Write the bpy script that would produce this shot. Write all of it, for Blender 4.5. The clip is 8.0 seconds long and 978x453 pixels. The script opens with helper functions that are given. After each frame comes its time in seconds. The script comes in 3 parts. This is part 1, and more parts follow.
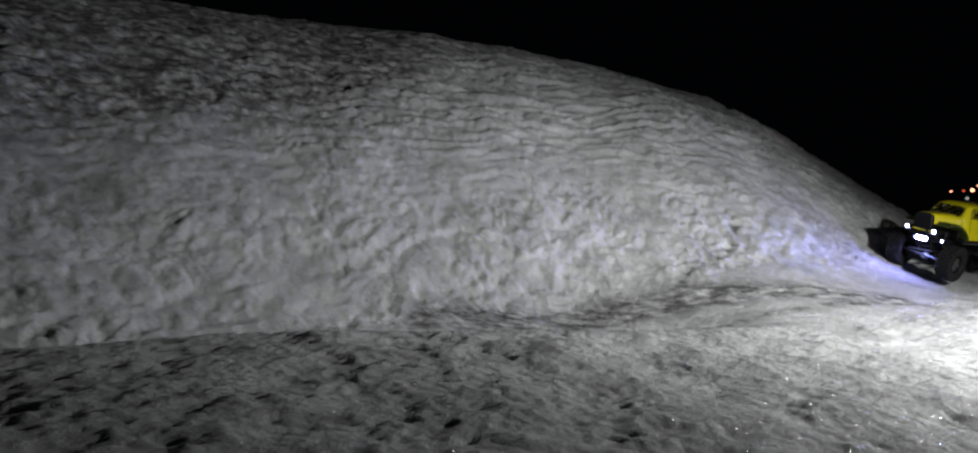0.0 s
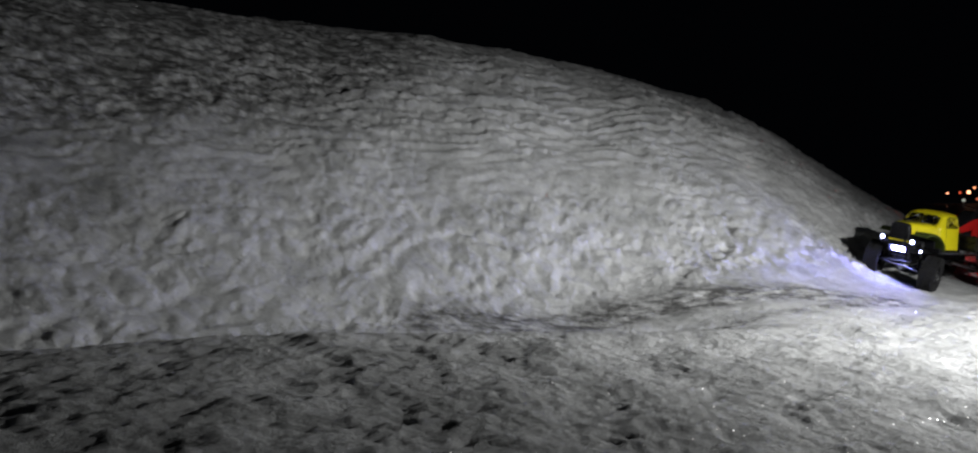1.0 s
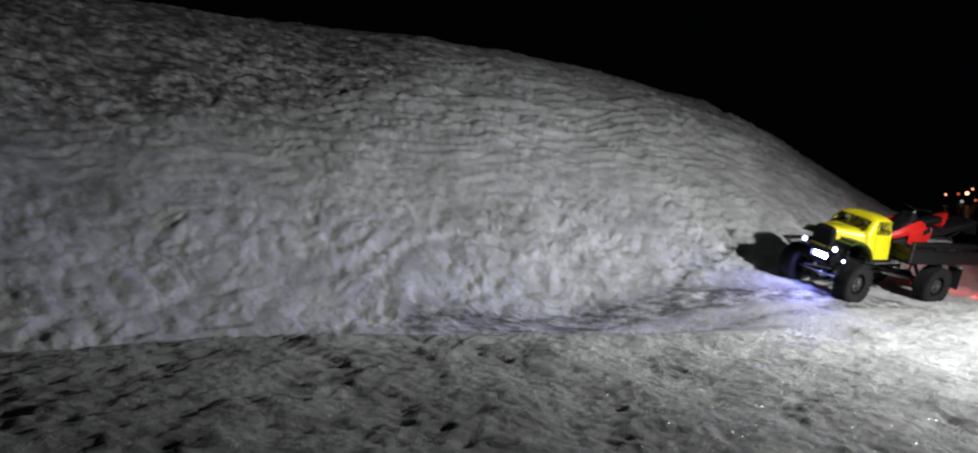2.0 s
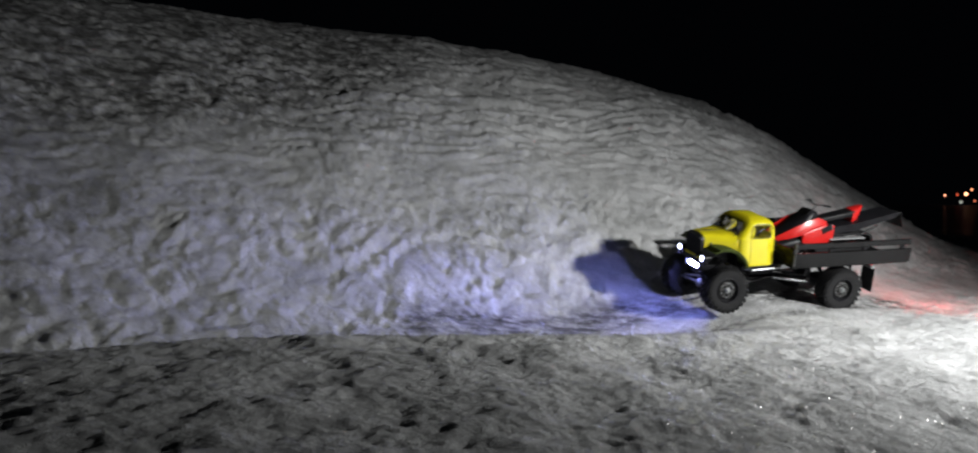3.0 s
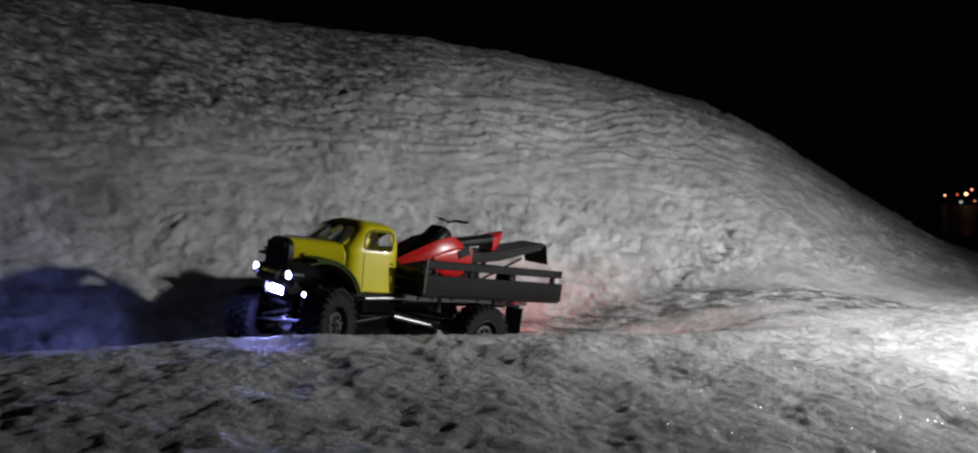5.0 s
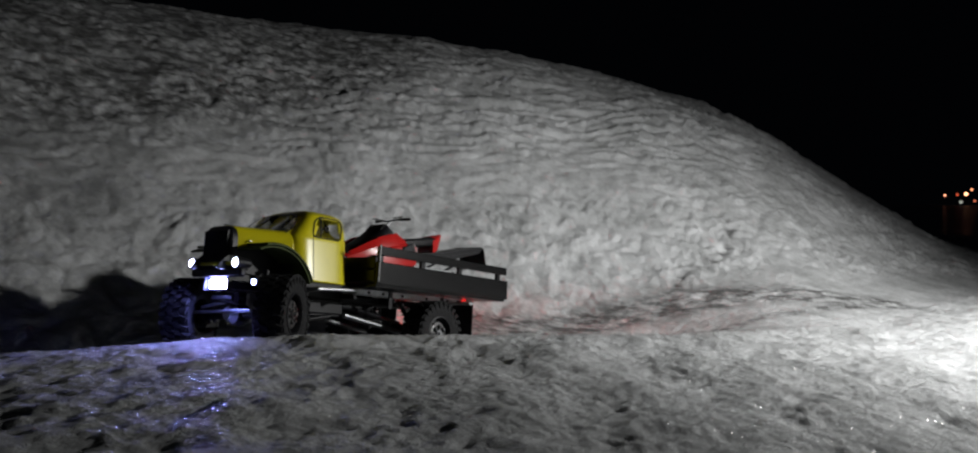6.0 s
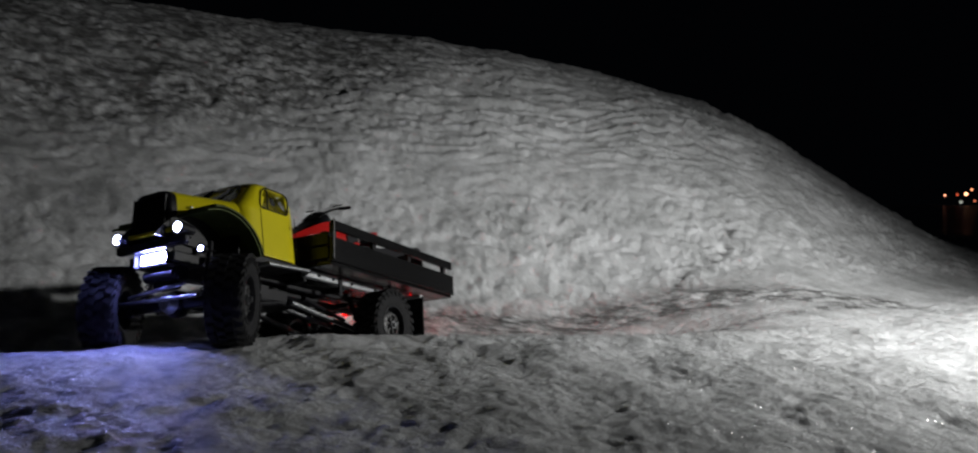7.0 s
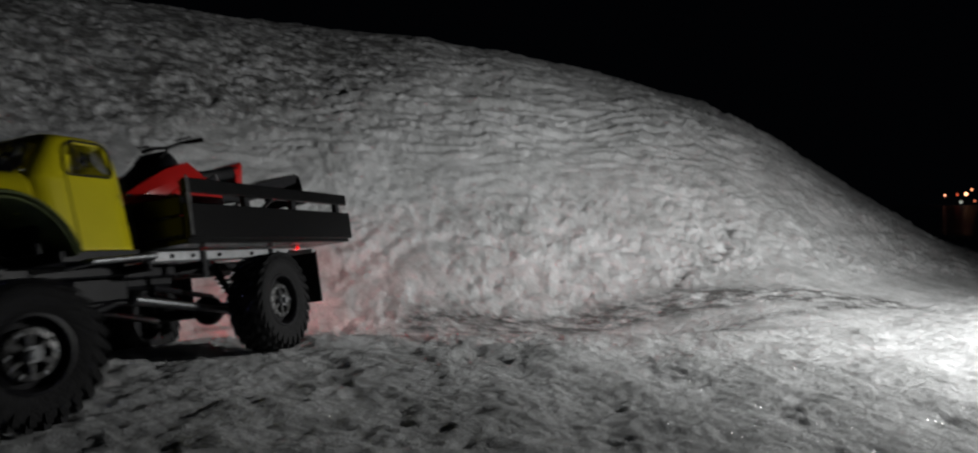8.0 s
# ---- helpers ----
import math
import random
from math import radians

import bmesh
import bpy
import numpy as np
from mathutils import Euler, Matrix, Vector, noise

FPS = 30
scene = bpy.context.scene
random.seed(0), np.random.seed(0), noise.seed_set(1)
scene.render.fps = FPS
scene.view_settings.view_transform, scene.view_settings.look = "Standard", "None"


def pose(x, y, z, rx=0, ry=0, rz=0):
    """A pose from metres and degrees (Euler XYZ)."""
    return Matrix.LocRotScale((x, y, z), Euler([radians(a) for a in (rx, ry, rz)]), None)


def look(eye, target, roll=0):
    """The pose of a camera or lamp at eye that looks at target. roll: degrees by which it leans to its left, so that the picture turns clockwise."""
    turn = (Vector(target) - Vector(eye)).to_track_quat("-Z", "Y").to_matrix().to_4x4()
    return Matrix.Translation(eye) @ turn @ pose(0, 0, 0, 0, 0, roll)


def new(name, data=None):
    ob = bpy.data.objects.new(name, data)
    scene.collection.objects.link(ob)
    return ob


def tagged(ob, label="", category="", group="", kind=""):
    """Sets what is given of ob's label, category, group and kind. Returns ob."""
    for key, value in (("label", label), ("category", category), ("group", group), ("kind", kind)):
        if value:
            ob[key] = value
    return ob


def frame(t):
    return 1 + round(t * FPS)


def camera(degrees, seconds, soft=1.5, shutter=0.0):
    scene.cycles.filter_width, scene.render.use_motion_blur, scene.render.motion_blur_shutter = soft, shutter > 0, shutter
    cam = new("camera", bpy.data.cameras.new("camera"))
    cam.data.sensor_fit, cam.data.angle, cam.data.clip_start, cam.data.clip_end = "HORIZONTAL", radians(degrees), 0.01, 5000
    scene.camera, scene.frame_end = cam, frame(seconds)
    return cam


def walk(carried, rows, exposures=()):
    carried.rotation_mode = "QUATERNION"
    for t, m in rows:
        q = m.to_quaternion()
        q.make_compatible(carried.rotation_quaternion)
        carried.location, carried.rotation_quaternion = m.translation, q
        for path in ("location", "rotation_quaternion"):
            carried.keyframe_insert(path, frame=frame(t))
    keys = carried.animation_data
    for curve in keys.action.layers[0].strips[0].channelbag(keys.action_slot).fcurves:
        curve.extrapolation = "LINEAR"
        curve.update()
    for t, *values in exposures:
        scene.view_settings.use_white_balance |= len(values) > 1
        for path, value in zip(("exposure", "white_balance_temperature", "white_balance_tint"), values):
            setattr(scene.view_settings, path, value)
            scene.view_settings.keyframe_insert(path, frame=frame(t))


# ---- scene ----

# ------------------------------------------------------------ camera
EYE_Z = 0.42
cam = camera(64.5, 8.0, soft=2.0, shutter=0.5)


def cam_pose(right, down):
    """The tripod settles by fractions of a degree after the start."""
    return pose(0, 0, EYE_Z, 90 - 1.6 - down, 0, right)


walk(cam, [(0.0, cam_pose(0.33, 0.28)), (0.5, cam_pose(0.24, 0.23)), (1.0, cam_pose(0.14, 0.14)),
           (1.5, cam_pose(0.09, 0.09)), (3.0, cam_pose(0.0, 0.0)), (8.0, cam_pose(0.0, 0.0))])

# ------------------------------------------------------------ world and lamp
world = bpy.data.worlds.new("night")
scene.world = world
world.use_nodes = True
world.node_tree.nodes["Background"].inputs[0].default_value = (0.16, 0.2, 0.3, 1)
world.node_tree.nodes["Background"].inputs[1].default_value = 0.003

LAMP_EYE = (1.85, 1.35, 0.74)
lamp = bpy.data.lights.new("work_light", "SPOT")
lamp.energy = 141
lamp.color = (1.0, 1.0, 0.985)
lamp.spot_size = radians(140)
lamp.spot_blend = 1.0
lamp.shadow_soft_size = 0.032
lamp_ob = new("work_light", lamp)
lamp_ob.matrix_world = look(LAMP_EYE, (0.93, 1.95, -0.15))


# ------------------------------------------------------------ materials
def mat(name, color, rough=0.5, metal=0.0, spec=0.5, spread=0.12, size=40.0, bump=0.0, bump_size=300.0, coat=0.0):
    m = bpy.data.materials.new(name)
    m.use_nodes = True
    t = m.node_tree
    b = t.nodes["Principled BSDF"]
    b.inputs["Roughness"].default_value = rough
    b.inputs["Metallic"].default_value = metal
    b.inputs["Specular IOR Level"].default_value = spec
    b.inputs["Coat Weight"].default_value = coat
    co = t.nodes.new("ShaderNodeTexCoord")
    n1 = t.nodes.new("ShaderNodeTexNoise")
    n1.inputs["Scale"].default_value = size
    n1.inputs["Detail"].default_value = 6
    t.links.new(co.outputs["Object"], n1.inputs["Vector"])
    ramp = t.nodes.new("ShaderNodeValToRGB")
    ramp.color_ramp.elements[0].position, ramp.color_ramp.elements[1].position = 0.3, 0.7
    ramp.color_ramp.elements[0].color = (*[c * (1 - spread) for c in color], 1)
    ramp.color_ramp.elements[1].color = (*[min(1, c * (1 + spread)) for c in color], 1)
    t.links.new(n1.outputs["Fac"], ramp.inputs["Fac"])
    t.links.new(ramp.outputs["Color"], b.inputs["Base Color"])
    if bump:
        n2 = t.nodes.new("ShaderNodeTexNoise")
        n2.inputs["Scale"].default_value = bump_size
        n2.inputs["Detail"].default_value = 4
        t.links.new(co.outputs["Object"], n2.inputs["Vector"])
        bp = t.nodes.new("ShaderNodeBump")
        bp.inputs["Strength"].default_value = bump
        bp.inputs["Distance"].default_value = 0.002
        t.links.new(n2.outputs["Fac"], bp.inputs["Height"])
        t.links.new(bp.outputs["Normal"], b.inputs["Normal"])
    return m


def glow(name, color, strength):
    m = bpy.data.materials.new(name)
    m.use_nodes = True
    b = m.node_tree.nodes["Principled BSDF"]
    b.inputs["Base Color"].default_value = (*color, 1)
    b.inputs["Emission Color"].default_value = (*color, 1)
    b.inputs["Emission Strength"].default_value = strength
    return m


def glass(name, tint):
    m = bpy.data.materials.new(name)
    m.use_nodes = True
    t = m.node_tree
    t.nodes.remove(t.nodes["Principled BSDF"])
    tr, gl, mix = t.nodes.new("ShaderNodeBsdfTransparent"), t.nodes.new("ShaderNodeBsdfGlossy"), t.nodes.new("ShaderNodeMixShader")
    tr.inputs[0].default_value = (*tint, 1)
    gl.inputs["Roughness"].default_value = 0.04
    fr = t.nodes.new("ShaderNodeFresnel")
    fr.inputs[0].default_value = 1.45
    t.links.new(fr.outputs[0], mix.inputs[0])
    t.links.new(tr.outputs[0], mix.inputs[1])
    t.links.new(gl.outputs[0], mix.inputs[2])
    t.links.new(mix.outputs[0], t.nodes["Material Output"].inputs[0])
    return m


def lit_lens(name, color, strength):
    """Clear plastic that lets the bulb's beam out and glows all over by itself."""
    m = bpy.data.materials.new(name)
    m.use_nodes = True
    t = m.node_tree
    t.nodes.remove(t.nodes["Principled BSDF"])
    tr, em, add = t.nodes.new("ShaderNodeBsdfTransparent"), t.nodes.new("ShaderNodeEmission"), t.nodes.new("ShaderNodeAddShader")
    em.inputs[0].default_value, em.inputs[1].default_value = (*color, 1), strength
    t.links.new(tr.outputs[0], add.inputs[0])
    t.links.new(em.outputs[0], add.inputs[1])
    t.links.new(add.outputs[0], t.nodes["Material Output"].inputs[0])
    return m


def snow_material():
    m = bpy.data.materials.new("old_snow")
    m.use_nodes = True
    t = m.node_tree
    b = t.nodes["Principled BSDF"]
    b.inputs["Roughness"].default_value = 0.7
    b.inputs["Specular IOR Level"].default_value = 0.2
    b.inputs["Subsurface Weight"].default_value = 0.5
    b.inputs["Subsurface Radius"].default_value = (1.0, 1.0, 1.0)
    b.inputs["Subsurface Scale"].default_value = 0.005
    geo = t.nodes.new("ShaderNodeNewGeometry")

    def tex(scale, detail, rough=0.55):
        n = t.nodes.new("ShaderNodeTexNoise")
        n.inputs["Scale"].default_value, n.inputs["Detail"].default_value, n.inputs["Roughness"].default_value = scale, detail, rough
        t.links.new(geo.outputs["Position"], n.inputs["Vector"])
        return n

    dirt, grain = tex(6.5, 8, 0.70), tex(160, 5, 0.7)
    ramp = t.nodes.new("ShaderNodeValToRGB")
    e = ramp.color_ramp.elements
    e[0].position, e[0].color = 0.3, (0.42, 0.43, 0.43, 1)
    e[1].position, e[1].color = 0.62, (0.80, 0.81, 0.82, 1)
    t.links.new(dirt.outputs["Fac"], ramp.inputs["Fac"])
    # slush and dust darken the snow here, and painted lamp fall-off with them
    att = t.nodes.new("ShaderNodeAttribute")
    att.attribute_name = "slush_and_dim"
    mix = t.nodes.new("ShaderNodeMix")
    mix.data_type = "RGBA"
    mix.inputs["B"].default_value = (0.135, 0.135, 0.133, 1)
    gate = t.nodes.new("ShaderNodeMath")
    gate.operation = "MULTIPLY"
    speck = tex(1, 6, 0.65)
    mp = t.nodes.new("ShaderNodeMapping")
    mp.inputs["Rotation"].default_value = (0, 0, radians(-20))
    mp.inputs["Scale"].default_value = (13, 25, 24)
    t.links.new(geo.outputs["Position"], mp.inputs["Vector"])
    t.links.new(mp.outputs["Vector"], speck.inputs["Vector"])
    sr = t.nodes.new("ShaderNodeValToRGB")
    sr.color_ramp.elements[0].position, sr.color_ramp.elements[1].position = 0.34, 0.60
    t.links.new(speck.outputs["Fac"], sr.inputs["Fac"])
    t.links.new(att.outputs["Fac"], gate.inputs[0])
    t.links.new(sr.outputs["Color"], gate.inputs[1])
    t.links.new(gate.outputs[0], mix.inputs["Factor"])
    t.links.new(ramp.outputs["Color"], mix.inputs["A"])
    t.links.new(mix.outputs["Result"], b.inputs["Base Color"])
    b1 = t.nodes.new("ShaderNodeBump")
    b1.inputs["Strength"].default_value, b1.inputs["Distance"].default_value = 0.9, 0.0055
    t.links.new(grain.outputs["Fac"], b1.inputs["Height"])
    fine = tex(700, 2, 0.8)
    b2 = t.nodes.new("ShaderNodeBump")
    b2.inputs["Strength"].default_value, b2.inputs["Distance"].default_value = 0.9, 0.002
    t.links.new(fine.outputs["Fac"], b2.inputs["Height"])
    lump = tex(52, 5, 0.6)
    b0 = t.nodes.new("ShaderNodeBump")
    b0.inputs["Strength"].default_value, b0.inputs["Distance"].default_value = 0.55, 0.013
    t.links.new(lump.outputs["Fac"], b0.inputs["Height"])
    t.links.new(b0.outputs["Normal"], b1.inputs["Normal"])
    t.links.new(b1.outputs["Normal"], b2.inputs["Normal"])
    t.links.new(b2.outputs["Normal"], b.inputs["Normal"])
    # loose ice grains: small facets tilted at random under the thin wet coat
    cell = t.nodes.new("ShaderNodeTexVoronoi")
    cell.inputs["Scale"].default_value = 900
    t.links.new(geo.outputs["Position"], cell.inputs["Vector"])
    off = t.nodes.new("ShaderNodeVectorMath")
    off.operation = "SUBTRACT"
    off.inputs[1].default_value = (0.5, 0.5, 0.5)
    t.links.new(cell.outputs["Color"], off.inputs[0])
    big = t.nodes.new("ShaderNodeVectorMath")
    big.operation = "SCALE"
    big.inputs["Scale"].default_value = 2.2
    t.links.new(off.outputs[0], big.inputs[0])
    add = t.nodes.new("ShaderNodeVectorMath")
    t.links.new(big.outputs[0], add.inputs[0])
    t.links.new(geo.outputs["Normal"], add.inputs[1])
    unit = t.nodes.new("ShaderNodeVectorMath")
    unit.operation = "NORMALIZE"
    t.links.new(add.outputs[0], unit.inputs[0])
    t.links.new(unit.outputs[0], b.inputs["Coat Normal"])
    b.inputs["Coat Weight"].default_value = 0.4
    b.inputs["Coat Roughness"].default_value = 0.14
    b.inputs["Coat IOR"].default_value = 1.31
    return m


SNOW = snow_material()
IRON = mat("dark_iron", (0.002, 0.002, 0.002), 0.95, spec=0.0, spread=0.2)
YELLOW = mat("yellow_paint", (0.70, 0.61, 0.012), 0.28, spread=0.05, size=25, coat=0.4)
BLACK = mat("black_plastic", (0.010, 0.010, 0.012), 0.42, spec=0.25, spread=0.3, bump=0.15)
LINER = mat("olive_liner", (0.055, 0.075, 0.016), 0.6, spec=0.2, spread=0.3, bump=0.2)
RUBBER = mat("tyre_rubber", (0.013, 0.013, 0.014), 0.8, spec=0.3, spread=0.35, size=120, bump=0.5)
STEEL = mat("bright_steel", (0.36, 0.37, 0.38), 0.36, 1.0, spread=0.15, size=120)
SPOKE = mat("dull_spokes", (0.10, 0.10, 0.10), 0.42, 0.7, spread=0.4, size=160)
ALU = mat("dull_aluminium", (0.42, 0.43, 0.44), 0.42, 0.6, spread=0.2, size=90)
WOOD = mat("dark_stained_boards", (0.005, 0.005, 0.0054), 0.26, spec=0.28, spread=0.35, size=60, bump=0.15, bump_size=150)
RED = mat("red_plastic", (0.55, 0.016, 0.014), 0.3, spread=0.1, coat=0.3)
VINYL = mat("black_vinyl", (0.007, 0.007, 0.008), 0.5, spec=0.25, spread=0.3, bump=0.3)
PANE = glass("smoky_pane", (0.94, 0.94, 0.92))
LED = glow("cold_lamp", (0.26, 0.28, 1.0), 32000)
BAR = glow("cold_light_bar", (0.29, 0.32, 1.0), 540)
MARKER = glow("cold_side_lamp", (0.36, 0.4, 1.0), 60)
TAIL = glow("red_lamp", (1.0, 0.00002, 0.00004), 21000)
REFLECTOR = glow("red_side_lamp", (1.0, 0.012, 0.014), 0.8)
LENS = lit_lens("lit_cold_lens", (0.62, 0.68, 1.0), 7.0)


# ------------------------------------------------------------ snow
def lattice(ix, iy, iz, seed):
    v = (ix * 374761393 + iy * 668265263 + iz * 2147483629 + seed * 1274126177) & 0xFFFFFFFF
    v = ((v ^ (v >> 13)) * 1274126177) & 0xFFFFFFFF
    v = ((v ^ (v >> 16)) * 2246822519) & 0xFFFFFFFF
    return ((v ^ (v >> 15)) & 0xFFFFFF) / 16777215.0


_rng = np.random.default_rng(11)
SLOPES = _rng.normal(size=(128, 3))
SLOPES /= np.linalg.norm(SLOPES, axis=1)[:, None]


def soft_noise(p, seed=0):
    """Gradient noise, about -1..1, at points p (n x 3)."""
    p = p + 17.3 + seed * 3.71
    i = np.floor(p).astype(np.int64)
    f = p - i
    w = f * f * f * (f * (f * 6 - 15) + 10)
    out = np.zeros(len(p))
    for dx in (0, 1):
        for dy in (0, 1):
            for dz in (0, 1):
                k = (lattice(i[:, 0] + dx, i[:, 1] + dy, i[:, 2] + dz, seed) * 127.99).astype(np.int32)
                g = SLOPES[k]
                dot = g[:, 0] * (f[:, 0] - dx) + g[:, 1] * (f[:, 1] - dy) + g[:, 2] * (f[:, 2] - dz)
                out += dot * (w[:, 0] if dx else 1 - w[:, 0]) * (w[:, 1] if dy else 1 - w[:, 1]) * (w[:, 2] if dz else 1 - w[:, 2])
    return out * 1.75


def smooth(a, b, v):
    u = np.clip((v - a) / (b - a), 0, 1)
    return u * u * (3 - 2 * u)


def eased(v, xs, ys):
    """A soft line through a few control points."""
    return sum(np.interp(v + d, xs, ys) for d in (-0.24, -0.12, 0, 0.12, 0.24)) / 5


CREST_X, CREST_Y = (-3, -0.75, -0.45, 0.0, 0.45, 1.1, 3), (-0.1, 1.08, 1.22, 1.38, 1.68, 2.28, 4.0)
TOP_X = (-6, -1.2, -0.5, 0.0, 0.5, 1.0, 1.5, 2.0, 2.5, 3.2, 6)
TOP_Z = (1.12, 1.11, 1.06, 0.985, 0.995, 0.96, 0.79, 0.47, 0.02, 0.06, 0.05)


def crest_y(x):
    return eased(x, CREST_X, CREST_Y)


TOE = ((-3.5, -1.5), (-1.75, 0.55), (-1.12, 1.18), (-0.70, 1.58), (-0.32, 1.93), (0.05, 2.22), (0.6, 2.56), (1.25, 2.91), (2.0, 3.3), (6.0, 5.2))


def beyond_toe(x, y):
    """Metres from the foot of the bank, into it."""
    best = np.full(x.shape, 1e9)
    side = np.ones(x.shape)
    for (x0, y0), (x1, y1) in zip(TOE, TOE[1:]):
        dx, dy = x1 - x0, y1 - y0
        k = np.clip(((x - x0) * dx + (y - y0) * dy) / (dx * dx + dy * dy), 0, 1)
        d = np.hypot(x - x0 - k * dx, y - y0 - k * dy)
        nearer = d < best
        best = np.where(nearer, d, best)
        side = np.where(nearer, np.sign((y - y0) * dx - (x - x0) * dy), side)
    return best * side


def base_height(x, y):
    s = y - crest_y(x)
    m = smooth(0.12, 1.12, x)
    z = 0.215 - 0.125 * smooth(-0.45, 1.2, x)
    z = z - 0.134 * (1 - m) * smooth(-0.08, 0.42, s) * (1 - smooth(1.2, 2.5, s))
    z = z + 0.13 * np.clip(s - 0.45 * (1 - m), 0, 0.45)
    b = beyond_toe(x, y)
    soft = 0.02 + 0.13 * smooth(0.0, 0.8, x) * (1 - 0.8 * smooth(1.1, 1.8, x))
    u = np.clip(soft * np.logaddexp(0, b / soft), 0, 3)
    rise = 1 - np.exp(-(u / (0.66 + 0.30 * (1 - smooth(-1.2, 0.4, x)))) ** 1.4)
    z = z + eased(x, TOP_X, TOP_Z) * rise - 0.05 * np.clip(b - 1.5, 0, 8)
    far = smooth(6.5, 30, np.hypot(x, y))
    hill = 0.3 * smooth(60, 240, np.hypot(x, y))
    return z * (1 - far) + far * (0.02 + hill)


# wheel tracks at the foot of the bank, and a crack in its face (plan)
TRACK = ((-0.15, 2.02), (0.15, 2.17), (0.41, 2.32), (0.65, 2.40), (0.89, 2.45), (1.10, 2.47), (1.30, 2.51))
SIDE_TRACK = ((0.45, 1.99), (0.70, 2.13), (0.95, 2.28), (1.15, 2.40))
CRACK = ((0.560, 2.42), (0.64, 2.55), (0.76, 2.69), (0.858, 2.791), (0.905, 2.90), (0.915, 2.97))


def near_line(x, y, line, width):
    """1 on a line in plan, fading off sideways."""
    best = np.full(x.shape, 1e9)
    for (x0, y0), (x1, y1) in zip(line, line[1:]):
        dx, dy = x1 - x0, y1 - y0
        k = np.clip(((x - x0) * dx + (y - y0) * dy) / (dx * dx + dy * dy), 0, 1)
        best = np.minimum(best, np.hypot(x - x0 - k * dx, y - y0 - k * dy))
    return np.exp(-(best / width) ** 2)


def axis(lo, hi, step, reach):
    inner = np.arange(lo, hi + step / 2, step)
    out = [step]
    while sum(out) < reach:
        out.append(out[-1] * 1.35)
    d = np.cumsum(out)
    return np.concatenate([(lo - d)[::-1], inner, hi + d])


def make_ground():
    xs = axis(-2.1, 2.9, 0.0058, 900)
    ys = axis(0.45, 4.4, 0.0072, 900)
    rows_near = np.arange(0.45, 1.9, 0.0046)
    ys = np.concatenate([ys[ys < 0.449], rows_near, ys[ys > 1.902]])
    nx, ny = len(xs), len(ys)
    X, Y = [a.ravel() for a in np.meshgrid(xs, ys)]
    Z = base_height(X, Y)
    e = 0.01
    nrm = np.stack([-(base_height(X + e, Y) - Z) / e, -(base_height(X, Y + e) - Z) / e, np.ones_like(Z)], 1)
    nrm /= np.linalg.norm(nrm, axis=1)[:, None]
    P = np.stack([X, Y, Z], 1)
    near = (1 - smooth(5, 9, np.hypot(X, Y))) * smooth(0.15, 0.5, Y)
    s = Y - crest_y(X)
    bank = smooth(-0.20, 0.10, beyond_toe(X, Y))
    upper = smooth(0.40, 0.80, Z)
    # lumps melted into the face, drawn out into strata near the top that follow the crown over the shoulder
    warp = np.stack([soft_noise(P * 4, 31), soft_noise(P * 4, 32), soft_noise(P * 4, 33)], 1) * 0.02
    warp += np.stack([soft_noise(P * 13, 34), soft_noise(P * 13, 35), soft_noise(P * 13, 36)], 1) * 0.008
    Q = P + warp
    S = Q.copy()
    S[:, 2] -= 0.75 * (eased(X, TOP_X, TOP_Z) - 0.96) * smooth(0.2, 0.9, X)
    billow = np.sqrt(soft_noise(Q * (10, 10, 13), 1) ** 2 + 0.008) * 1.7
    billow2 = np.sqrt(soft_noise(Q * (22, 22, 27), 2) ** 2 + 0.012) * 1.7
    billow3 = np.sqrt(soft_noise(Q * (46, 46, 52), 10) ** 2 + 0.015) * 1.7
    pit = np.clip(soft_noise(Q * (15, 15, 22), 16) - 0.25, 0, 1) + 0.7 * np.clip(soft_noise(Q * (32, 32, 46), 17) - 0.25, 0, 1)
    strata = np.abs(soft_noise(S * (3.2, 3.2, 30), 3)) * 2 - 0.8
    strata2 = soft_noise(S * (8, 8, 62), 4)
    broad = soft_noise(P * 2.2, 5)
    calm = (0.55 + 0.45 * smooth(-0.6, 0.4, soft_noise(P * 3.1, 18))) * (1 - 0.4 * np.exp(-((Z - 0.52) / 0.09) ** 2))
    d_bank = 0.020 * broad + calm * ((0.012 - 0.006 * upper) * billow + (0.0078 - 0.001 * upper) * billow2 + 0.0032 * billow3 - 0.013 * pit) \
        + (0.0012 + 0.0115 * upper) * strata + (0.0008 + 0.0030 * upper) * strata2 - 0.004
    d_bank = d_bank * (1 - 0.3 * smooth(0.85, 1.1, Z))
    crack = near_line(X + 0.5 * warp[:, 0], Y + warp[:, 1], CRACK, 0.022) * (0.25 + 0.75 * smooth(-0.5, 0.4, soft_noise(P * 24, 20)))
    d_bank = d_bank - 0.010 * crack
    # trodden, half-thawed crust in front: mounds, hollows and loose crumbs
    mound = soft_noise(Q * (8, 8, 8), 6)
    mound2 = soft_noise(Q * (20, 20, 20), 7)
    crumb = soft_noise(Q * (46, 46, 46), 8)
    front = 1 - smooth(-0.1, 0.15, s)
    rim = 1 - 0.65 * np.exp(-((s - 0.0) / 0.07) ** 2)
    hollow = np.clip(soft_noise(Q * (15, 15, 15), 19) - 0.22, 0, 1)
